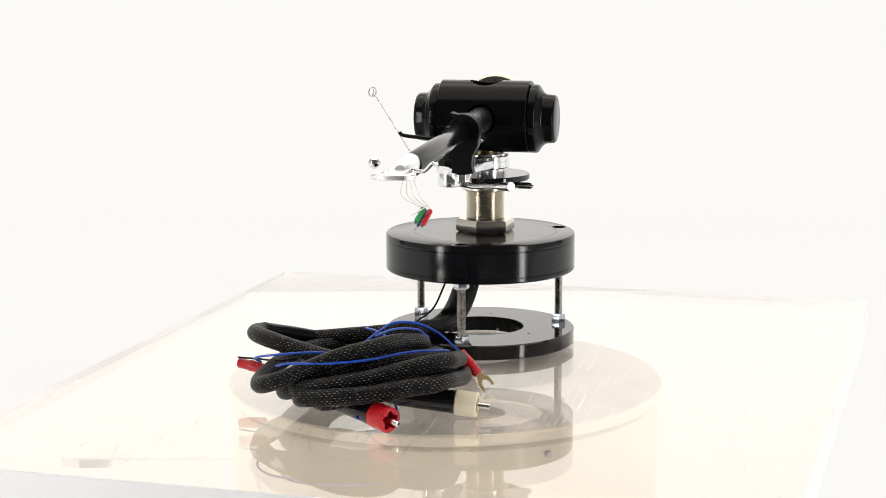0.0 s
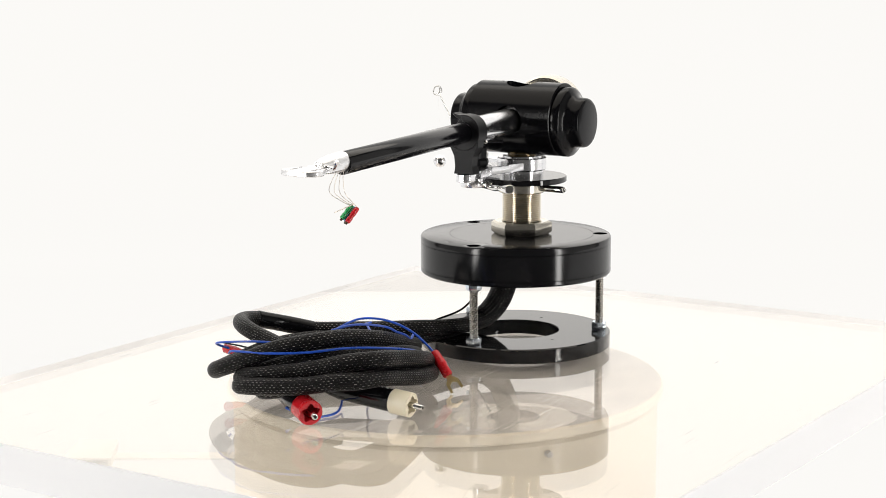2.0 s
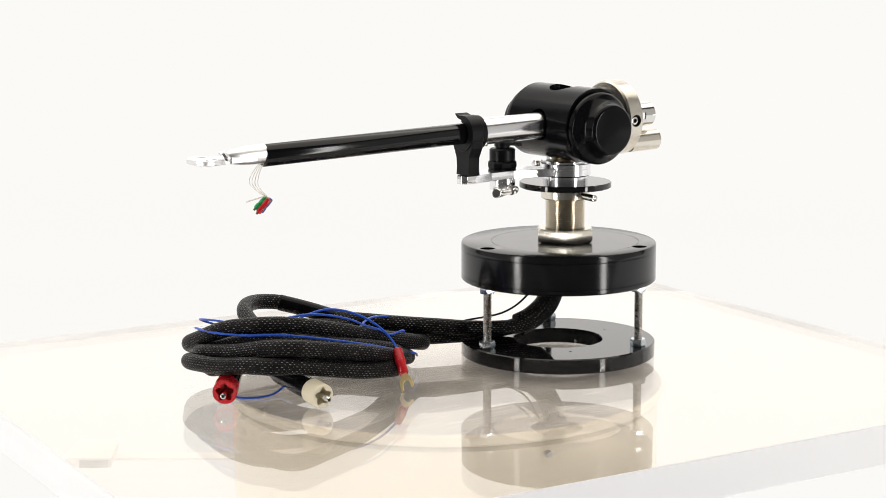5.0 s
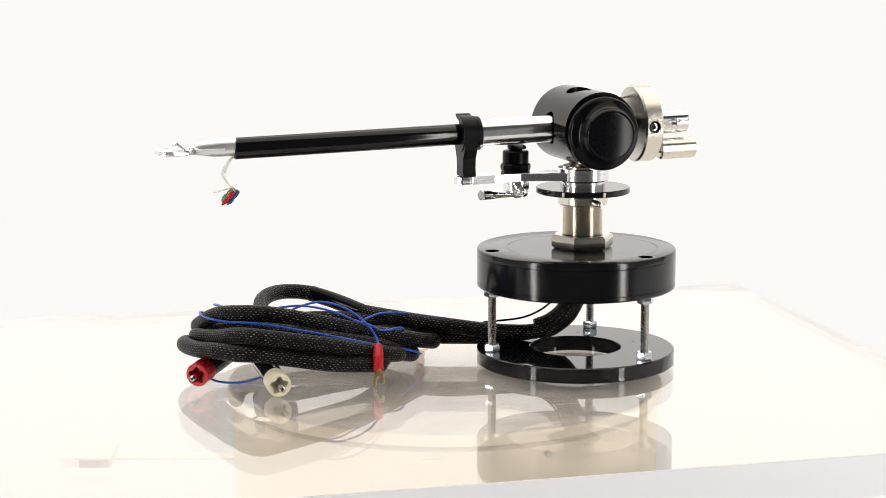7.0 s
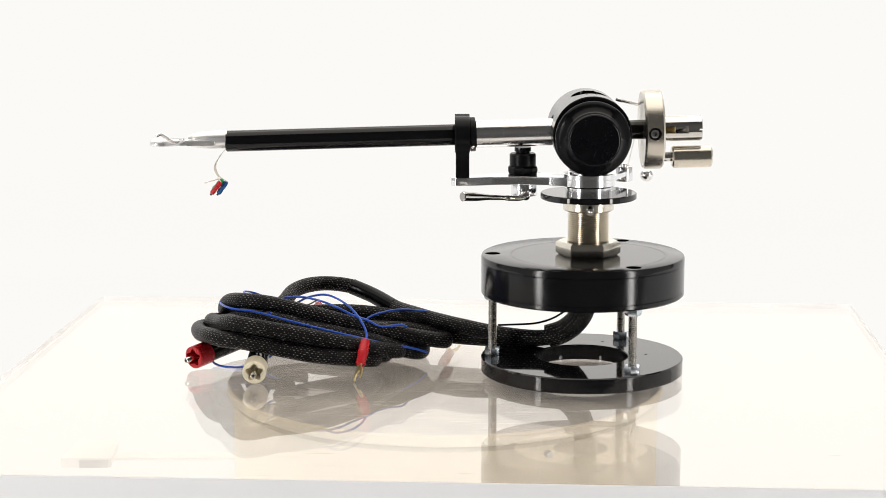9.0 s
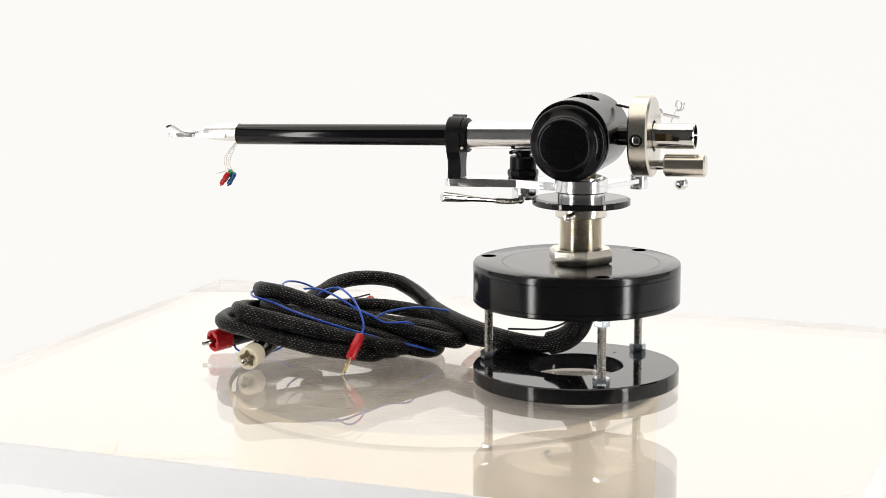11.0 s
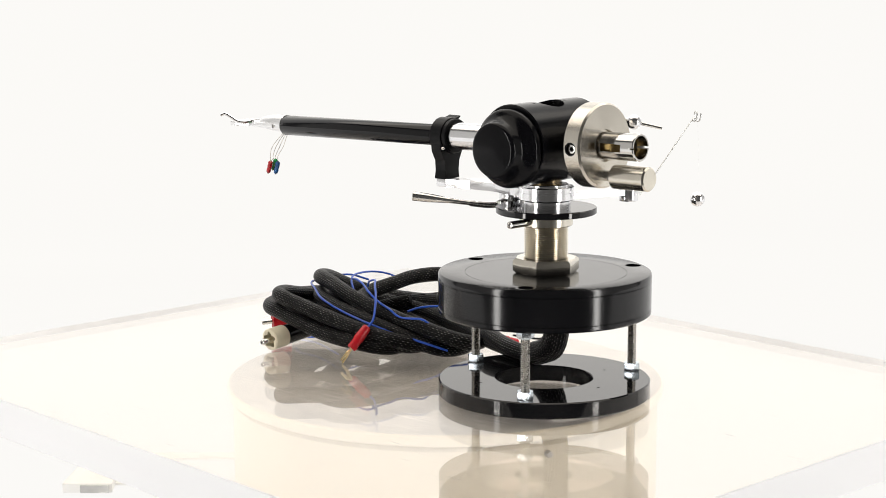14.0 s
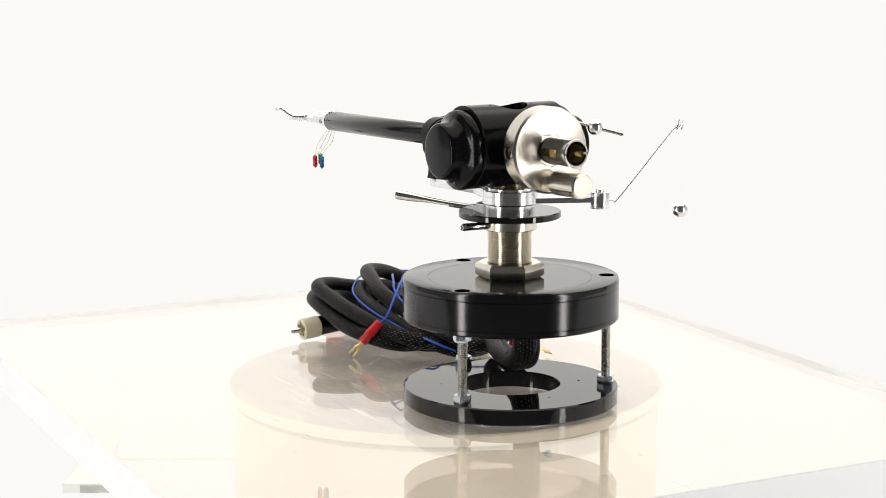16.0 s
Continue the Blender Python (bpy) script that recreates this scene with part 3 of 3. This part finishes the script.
    leg = prism([(-0.0092, -0.002), (-0.0085, -0.008), (-0.0052, -0.013), (-0.0048, -0.0185), (-0.0062, cz * 0 - 0.0228), (0.0062, -0.0228), (0.0050, -0.0185), (0.0056, -0.013), (0.0086, -0.008), (0.0094, -0.002),
                 (0.0062, -0.002), (0.0052, -0.0052), (0.0, -0.0064), (-0.0052, -0.0052), (-0.0062, -0.002)], 0.0060, 0.0132, mclip, 0.0003, 1)
    lip = prism([(0.0002, 0.0074), (0.0026, 0.0074), (0.0046, 0.0082), (0.0068, 0.0101), (0.0064, 0.0106), (0.0042, 0.0096), (0.0024, 0.0095), (0.0002, 0.0097)], 0.0056, 0.0135, mclip, 0.0002, 1)
    rest = part("arm_clip", joined(hook, leg, lip), PLASTIC, t, "black moulded arm rest clip")
    part("clip_band", band, PLASTIC, rest)
    part("clip_screw", rod((0.0150, AY - 0.0080, cz - 0.0052), (0.0150, AY - 0.0096, cz - 0.0060), 0.0009, 12), STEEL, rest)
    # bias weight
    bar = part("bias_arm", joined(
        prism([(0.0865, -0.0060), (0.0900, 0.0000), (0.1020, 0.0270), (0.1050, 0.0320), (0.1030, 0.0365), (0.0985, 0.0360), (0.0960, 0.0320), (0.0830, 0.0050), (0.0800, 0.0000)], 0.1072, 0.1098, bevel=0.0003, seg=1)), CHROME, t, "chrome bias arm")
    part("swivel", joined(rod((0.1007, 0.0318, 0.1038), (0.1007, 0.0318, 0.1122), 0.0050, 24, 0.0004), rod((0.1007, 0.0318, 0.1120), (0.1007, 0.0318, 0.1136), 0.0022, 16)), CHROME, bar, "chrome swivel with a slotted screw")
    lx, ly, lz = 0.1149, 0.0688, 0.1460
    coil = [(0.1007, 0.0340, 0.1078), (0.1022, 0.0390, 0.1076), (0.1036, 0.0425, 0.1095), (0.1140, 0.0668, 0.1425)]
    for i in range(15):
        a = radians(-110 + i * 36)
        c, d = 0.0026 * math.cos(a), 0.00022 * i
        coil.append((lx + 0.866 * c + 0.5 * d, ly - 0.5 * c + 0.866 * d, lz + 0.0028 * math.sin(a)))
    part("bias_wire", tube(coil, 0.00042, 8, 0.0008), WIRE, bar, "thin steel wire with a looped eye")
    part("bias_weight", ball((0.1178, 0.0697, 0.1022), 0.0040, 32), CHROME, bar, "small chrome ball hanging from a thread")
    part("bias_thread", tube([(0.1165, 0.0700, 0.1440), (0.1178, 0.0699, 0.125), (0.1178, 0.0697, 0.1055)], 0.000008, 5, 0.01), PALE, bar, "fine pale nylon thread")
    stub = part("bias_rod", rod((0.0935, 0.0045, 0.1520), (0.1224, 0.0302, 0.1433), 0.0009, 12), STEEL, house, "thin steel rod")
    part("rod_ball", ball((0.1118, 0.0207, 0.1465), 0.0039, 24), CHROME, stub, "chrome sliding ball")
    # cartridge leads
    for mat, foot, head, side in ((RED, (-0.1272, -0.0150, 0.1012), (-0.1196, -0.0190, 0.1108), -0.001), (GREEN, (-0.1268, -0.0118, 0.1030), (-0.1190, -0.0156, 0.1116), 0.001),
                                  (TEAL, (-0.1238, -0.0124, 0.1008), (-0.1168, -0.0158, 0.1104), 0.002), (PALE, (-0.1292, -0.0120, 0.1092), (-0.1196, -0.0168, 0.1124), 0.0)):
        f, h = Vector(foot).lerp(Vector(head), 0.3), Vector(head)
        lead = part("lead_wire", tube([(-0.1168, AY + side, 0.1282), (-0.1205, AY + side * 2 - 0.001, 0.1240), (-0.1235, AY + side * 3 - 0.003, 0.1180), (-0.1215, AY + side * 2 - 0.007, 0.1135), h], 0.00018, 6, 0.001), PALE, t, "hair-thin pale lead wire")
        if mat is PALE:
            part("bare_end", rod(h, Vector(foot), 0.0003, 8), PALE, lead)
            continue
        n = (f - h).length
        part("lead_sleeve", lathe([(0, 0), (0, 0.0009), (0.0006, 0.0013), (n * 0.45, 0.0014), (n * 0.6, 0.0011), (n * 0.7, 0.0014), (n - 0.0005, 0.0013), (n, 0.0009), (n, 0)], h, f - h, 14), mat, lead)
        part("lead_clip", rod(f, f + (f - h).normalized() * 0.0010, 0.0006, 8), BRONZE, lead)


tonearm()


# ---- the coiled cable ----
def signal_cable():
    t = thing("signal_cable", (-0.07, 0.03, TOP), "coiled black braided signal cable with plugs", "cable")
    fat = 0.0044
    # from the stand, over the slab, up into a high arch at the back and down into the coil
    path = [(0.0780, -0.0030, 0.0520), (0.0776, 0.0000, 0.0385), (0.0725, 0.0030, 0.0268), (0.0585, 0.0060, 0.0200), (0.0370, 0.0110, 0.0196), (0.0100, 0.0240, 0.0222), (-0.0130, 0.0460, 0.0235), (-0.0300, 0.0680, 0.0245),
            (-0.0430, 0.0800, 0.0292), (-0.0550, 0.0870, 0.0330), (-0.0690, 0.0870, 0.0350), (-0.0805, 0.0790, 0.0356), (-0.0885, 0.0670, 0.0345), (-0.0920, 0.0540, 0.0320), (-0.0950, 0.0400, 0.0295), (-0.0920, 0.0260, 0.0270), (-0.0820, 0.0170, 0.0250)]
    run = part("lead_run", tube(path, fat, 20, 0.0015, 0.05), SLEEVE, t)
    part("shrink_band", tube(path[7:10], fat * 1.06, 20, 0.0015, 0.06), SATIN, run, "smooth black shrink band")
    part("cable_boot", tube([(0.0785, 0.0000, 0.0520), (0.0778, 0.0022, 0.0405), (0.0735, 0.0050, 0.0300), (0.0660, 0.0075, 0.0230), (0.0575, 0.0090, 0.0196)], 0.0066, 24, 0.0015, 0.05), SLEEVE, run, "wide black braided boot")
    second = [(0.0790, 0.0030, 0.0500), (0.0765, 0.0070, 0.0345), (0.0665, 0.0120, 0.0208), (0.0420, 0.0190, 0.0155), (0.0080, 0.0300, 0.0150), (-0.0220, 0.0440, 0.0160), (-0.0500, 0.0560, 0.0150), (-0.0800, 0.0630, 0.0165), (-0.1030, 0.0540, 0.0200), (-0.1110, 0.0350, 0.0215)]
    part("lead_run", tube(second, fat, 20, 0.0015, 0.05), SLEEVE, t)
    # closed turns: two in the upper bundle, three in the lower one
    turns = [[(-0.1265, 0.0470, 0.0285), (-0.1215, 0.0280, 0.0363), (-0.1110, 0.0114, 0.0398), (-0.0945, 0.0045, 0.0391), (-0.0713, -0.0010, 0.0346), (-0.0464, 0.0018, 0.0273), (-0.0203, 0.0095, 0.0202), (-0.0035, 0.0180, 0.0155),
              (0.0005, 0.0275, 0.0140), (-0.0060, 0.0430, 0.0170), (-0.0280, 0.0600, 0.0200), (-0.0600, 0.0700, 0.0215), (-0.0933, 0.0740, 0.0190), (-0.1160, 0.0700, 0.0195), (-0.1262, 0.0600, 0.0235)],
             [(-0.1224, 0.0428, 0.0215), (-0.1161, 0.0252, 0.0281), (-0.1080, 0.0093, 0.0308), (-0.0963, -0.0013, 0.0308), (-0.0789, -0.0070, 0.0285), (-0.0598, -0.0085, 0.0254), (-0.0396, -0.0040, 0.0200), (-0.0250, 0.0050, 0.0135), (-0.0150, 0.0150, 0.0095),
              (-0.0130, 0.0270, 0.0088), (-0.0190, 0.0400, 0.0086), (-0.0350, 0.0520, 0.0086), (-0.0650, 0.0590, 0.0100), (-0.0960, 0.0618, 0.0125), (-0.1148, 0.0555, 0.0165)],
             [(-0.1323, 0.0308, 0.0245), (-0.1256, 0.0092, 0.0279), (-0.1180, -0.0116, 0.0328), (-0.1088, -0.0236, 0.0338), (-0.0929, -0.0245, 0.0311), (-0.0691, -0.0225, 0.0262), (-0.0442, -0.0141, 0.0190), (-0.0280, -0.0014, 0.0140),
              (-0.0260, 0.0120, 0.0120), (-0.0340, 0.0320, 0.0100), (-0.0560, 0.0460, 0.0100), (-0.0840, 0.0550, 0.0120), (-0.1088, 0.0539, 0.0170), (-0.1268, 0.0448, 0.0215)],
             [(-0.1393, 0.0288, 0.0205), (-0.1356, 0.0069, 0.0224), (-0.1283, -0.0109, 0.0250), (-0.1209, -0.0202, 0.0251), (-0.1099, -0.0244, 0.0247), (-0.0924, -0.0248, 0.0213), (-0.0689, -0.0245, 0.0168), (-0.0480, -0.0185, 0.0138),
              (-0.0390, -0.0060, 0.0105), (-0.0440, 0.0160, 0.0090), (-0.0640, 0.0340, 0.0088), (-0.0924, 0.0450, 0.0100), (-0.1173, 0.0459, 0.0140), (-0.1348, 0.0418, 0.0185)],
             [(-0.1288, 0.0288, 0.0160), (-0.1238, 0.0098, 0.0205), (-0.1148, -0.0075, 0.0252), (-0.1037, -0.0155, 0.0262), (-0.0887, -0.0180, 0.0252), (-0.0680, -0.0175, 0.0205), (-0.0480, -0.0100, 0.0155), (-0.0350, 0.0020, 0.0110),
              (-0.0350, 0.0180, 0.0090), (-0.0520, 0.0330, 0.0088), (-0.0793, 0.0420, 0.0095), (-0.1062, 0.0424, 0.0120), (-0.1229, 0.0368, 0.0145)]]
    for pts in turns:
        pts = pts[-4:] + pts[:-4]      # the ends meet at the back
        n = len(pts)
        lap = smooth_path([pts[(i - 2) % n] for i in range(n + 5)], 0.004)
        # one lap of it, from where the ends meet
        start = min(range(len(lap)), key=lambda i: (lap[i] - Vector(pts[0])).length)
        stop = max(range(len(lap)), key=lambda i: (i > start + 20) - (lap[i] - Vector(pts[0])).length)
        part("cable_turn", tube(lap[start:stop] + [lap[start]], fat, 20, 0.0015, 0.05), SLEEVE, t)
    # plugs
    for mat, pin, body, name in ((CREAM, (-0.1018, -0.0446, 0.0103), (-0.1019, -0.0340, 0.0112), "cream"), (RED, (-0.1424, -0.0080, 0.0103), (-0.1362, 0.0008, 0.0112), "red")):
        pin, body = Vector(pin), Vector(body)
        d = (body - pin).normalized()
        f = pin + d * 0.0062
        star = []
        for i in range(20):
            q = 0.5 + 0.5 * math.cos(2 * math.pi * i / 4)
            rr = 0.0033 + 0.0018 * q
            star.append((rr * math.cos(2 * math.pi * i / 20 + 0.3), rr * math.sin(2 * math.pi * i / 20 + 0.3)))
        shell = carved(lathe([(0, 0), (0, 0.0058), (0.0005, 0.0063), (0.0105, 0.0063), (0.0110, 0.0058), (0.0110, 0)], f, d, 40), prism(star, -0.002, 0.0085, basis(f, d)))
        plug = part("plug", shell, mat, t, name + " plastic phono plug collar")
        part("pin", rod(pin, pin + d * 0.0150, 0.0015, 16, 0.0005), STEEL, plug, "bright round pin")
        # the pin is solid; a dark disc paints the shade of its hollow
        part("pin_tip_shade", rod(pin - d * 0.0001, pin + d * 0.0012, 0.0008, 12), DARK, plug, "dark disc for the shade in the pin's hollow tip")
        part("barrel", lathe([(0, 0), (0, 0.0054), (0.0005, 0.0058), (0.030, 0.0056), (0.036, 0.0046), (0.040, 0.0036), (0.040, 0)], f + d * 0.0110, d, 32), GLOSS, plug, "glossy black plug barrel")
        e = f + d * 0.050
        part("plug_cord", tube([e, e + d * 0.012 + Vector((0.004, 0, 0.002)), e + d * 0.025 + Vector((0.014, 0, 0.006))], 0.0034, 12), SLEEVE, plug)
        bars = [prism([(-0.0008 + 0.0015 * (i % 2), 0.0), (0.0004 + 0.0015 * (i % 2), 0.0), (0.0004 + 0.0015 * (i % 2), 0.0007), (-0.0008 + 0.0015 * (i % 2), 0.0007)], 0, 0.0001,
                      basis(f + d * (0.014 + 0.0016 * i) + Vector((0, 0, 0.0058)), (0, 0, 1))) for i in range(5)]
        part("print", joined(*bars), WHITE, plug, "small white printed marks")
    # ground leads with fork terminals
    def fork(a, b, face, bare=True):
        a, b = Vector(a), Vector(b)
        d = (b - a).normalized()
        s = part("terminal_sleeve", lathe([(0, 0), (0, 0.0020), (0.0006, 0.0025), (0.007, 0.0029), (0.0085, 0.0030), (0.0098, 0.0026), (0.0148, 0.0027), (0.0154, 0.0023), (0.0154, 0)], a, d, 20), RED, t, "soft red terminal sleeve")
        u = d.cross(Vector(face)).normalized()
        m = Matrix((u, d, u.cross(d))).transposed().to_4x4()
        m.translation = a + d * 0.0150
        tongue = [(-0.0015, 0), (0.0015, 0), (0.0017, 0.0020), (0.0036, 0.0042), (0.0038, 0.0094), (0.0024, 0.0096), (0.0020, 0.0056), (0, 0.0042), (-0.0020, 0.0056), (-0.0024, 0.0096), (-0.0038, 0.0094), (-0.0036, 0.0042), (-0.0017, 0.0020)]
        if bare:
            part("fork_tip", prism(tongue, -0.0004, 0.0004, m), GOLD, s, "gold-plated fork tip")
    fork((-0.0432, -0.0174, 0.0237), (-0.0474, -0.0344, 0.0053), (0.811, 0.317, -0.487))
    fork((-0.0020, 0.0440, 0.0130), (0.0060, 0.0660, 0.0060), (0, 0, 1))
    fork((-0.0785, 0.0790, 0.0180), (-0.0760, 0.0930, 0.0200), (0, 0, 1), False)
    r = 0.00062
    wires = [[(-0.0432, -0.0185, 0.0225), (-0.0430, -0.0131, 0.0270), (-0.0467, -0.0075, 0.0334), (-0.0527, -0.0009, 0.0388), (-0.0600, 0.0057, 0.0422), (-0.0676, 0.0135, 0.0428), (-0.0770, 0.0183, 0.0402), (-0.0842, 0.0243, 0.0355)],
             [(-0.0195, 0.0115, 0.0215), (-0.0235, 0.0065, 0.0268), (-0.0351, 0.0015, 0.0270), (-0.0426, 0.0002, 0.0308), (-0.0517, 0.0001, 0.0343), (-0.0601, 0.0012, 0.0383), (-0.0700, 0.0063, 0.0410), (-0.0802, 0.0112, 0.0420), (-0.0895, 0.0166, 0.0405)],
             [(-0.1190, 0.0600, 0.0300), (-0.1270, 0.0510, 0.0335), (-0.1275, 0.0325, 0.0345), (-0.1195, 0.0122, 0.0355), (-0.1025, -0.0015, 0.0358), (-0.0842, -0.0129, 0.0334), (-0.0627, -0.0152, 0.0284), (-0.0402, -0.0087, 0.0215), (-0.0179, 0.0043, 0.0140), (-0.0100, 0.0130, 0.0098)],
             [(-0.1000, 0.0740, 0.0270), (-0.1120, 0.0730, 0.0320), (-0.1170, 0.0618, 0.0351), (-0.1135, 0.0430, 0.0365), (-0.1070, 0.0330, 0.0345), (-0.0980, 0.0270, 0.0290)],
             [(-0.0460, 0.0180, 0.0265), (-0.0400, 0.0230, 0.0290), (-0.0303, 0.0314, 0.0299), (-0.0225, 0.0370, 0.0292), (-0.0168, 0.0405, 0.0280), (-0.0090, 0.0415, 0.0268), (-0.0040, 0.0420, 0.0230)],
             [(-0.1330, 0.0160, 0.0100), (-0.1280, 0.0060, 0.0052), (-0.1160, -0.0010, 0.0048), (-0.1040, 0.0020, 0.0060), (-0.0930, 0.0080, 0.0120)]]
    for w in wires:
        part("blue_wire", tube(w, r, 8, 0.001), BLUE, t, "thin blue insulated wire")
    part("black_wire", tube([(-0.0800, 0.0560, 0.0260), (-0.0830, 0.0700, 0.0240), (-0.0800, 0.0820, 0.0236), (-0.0770, 0.0940, 0.0232)], 0.0005, 8, 0.001), PLASTIC, t, "thin black insulated wire")
    part("black_wire", tube([(0.0760, 0.0120, 0.0480), (0.0690, 0.0165, 0.0340), (0.0540, 0.0190, 0.0255), (0.0300, 0.0230, 0.0230)], 0.0006, 8, 0.001), PLASTIC, t, "thin black insulated wire")


signal_cable()


def turn_at(s):
    return 77.7945 - 8.56333 * s - 0.0135946 * s ** 2 + 0.000775925 * s ** 3


def motions():
    for ob, base in MOVING:
        walk(ob, [(float(s), pose(0, 0, 0, 0, 0, turn_at(s)) @ Matrix.Translation(base)) for s in range(17)])


motions()
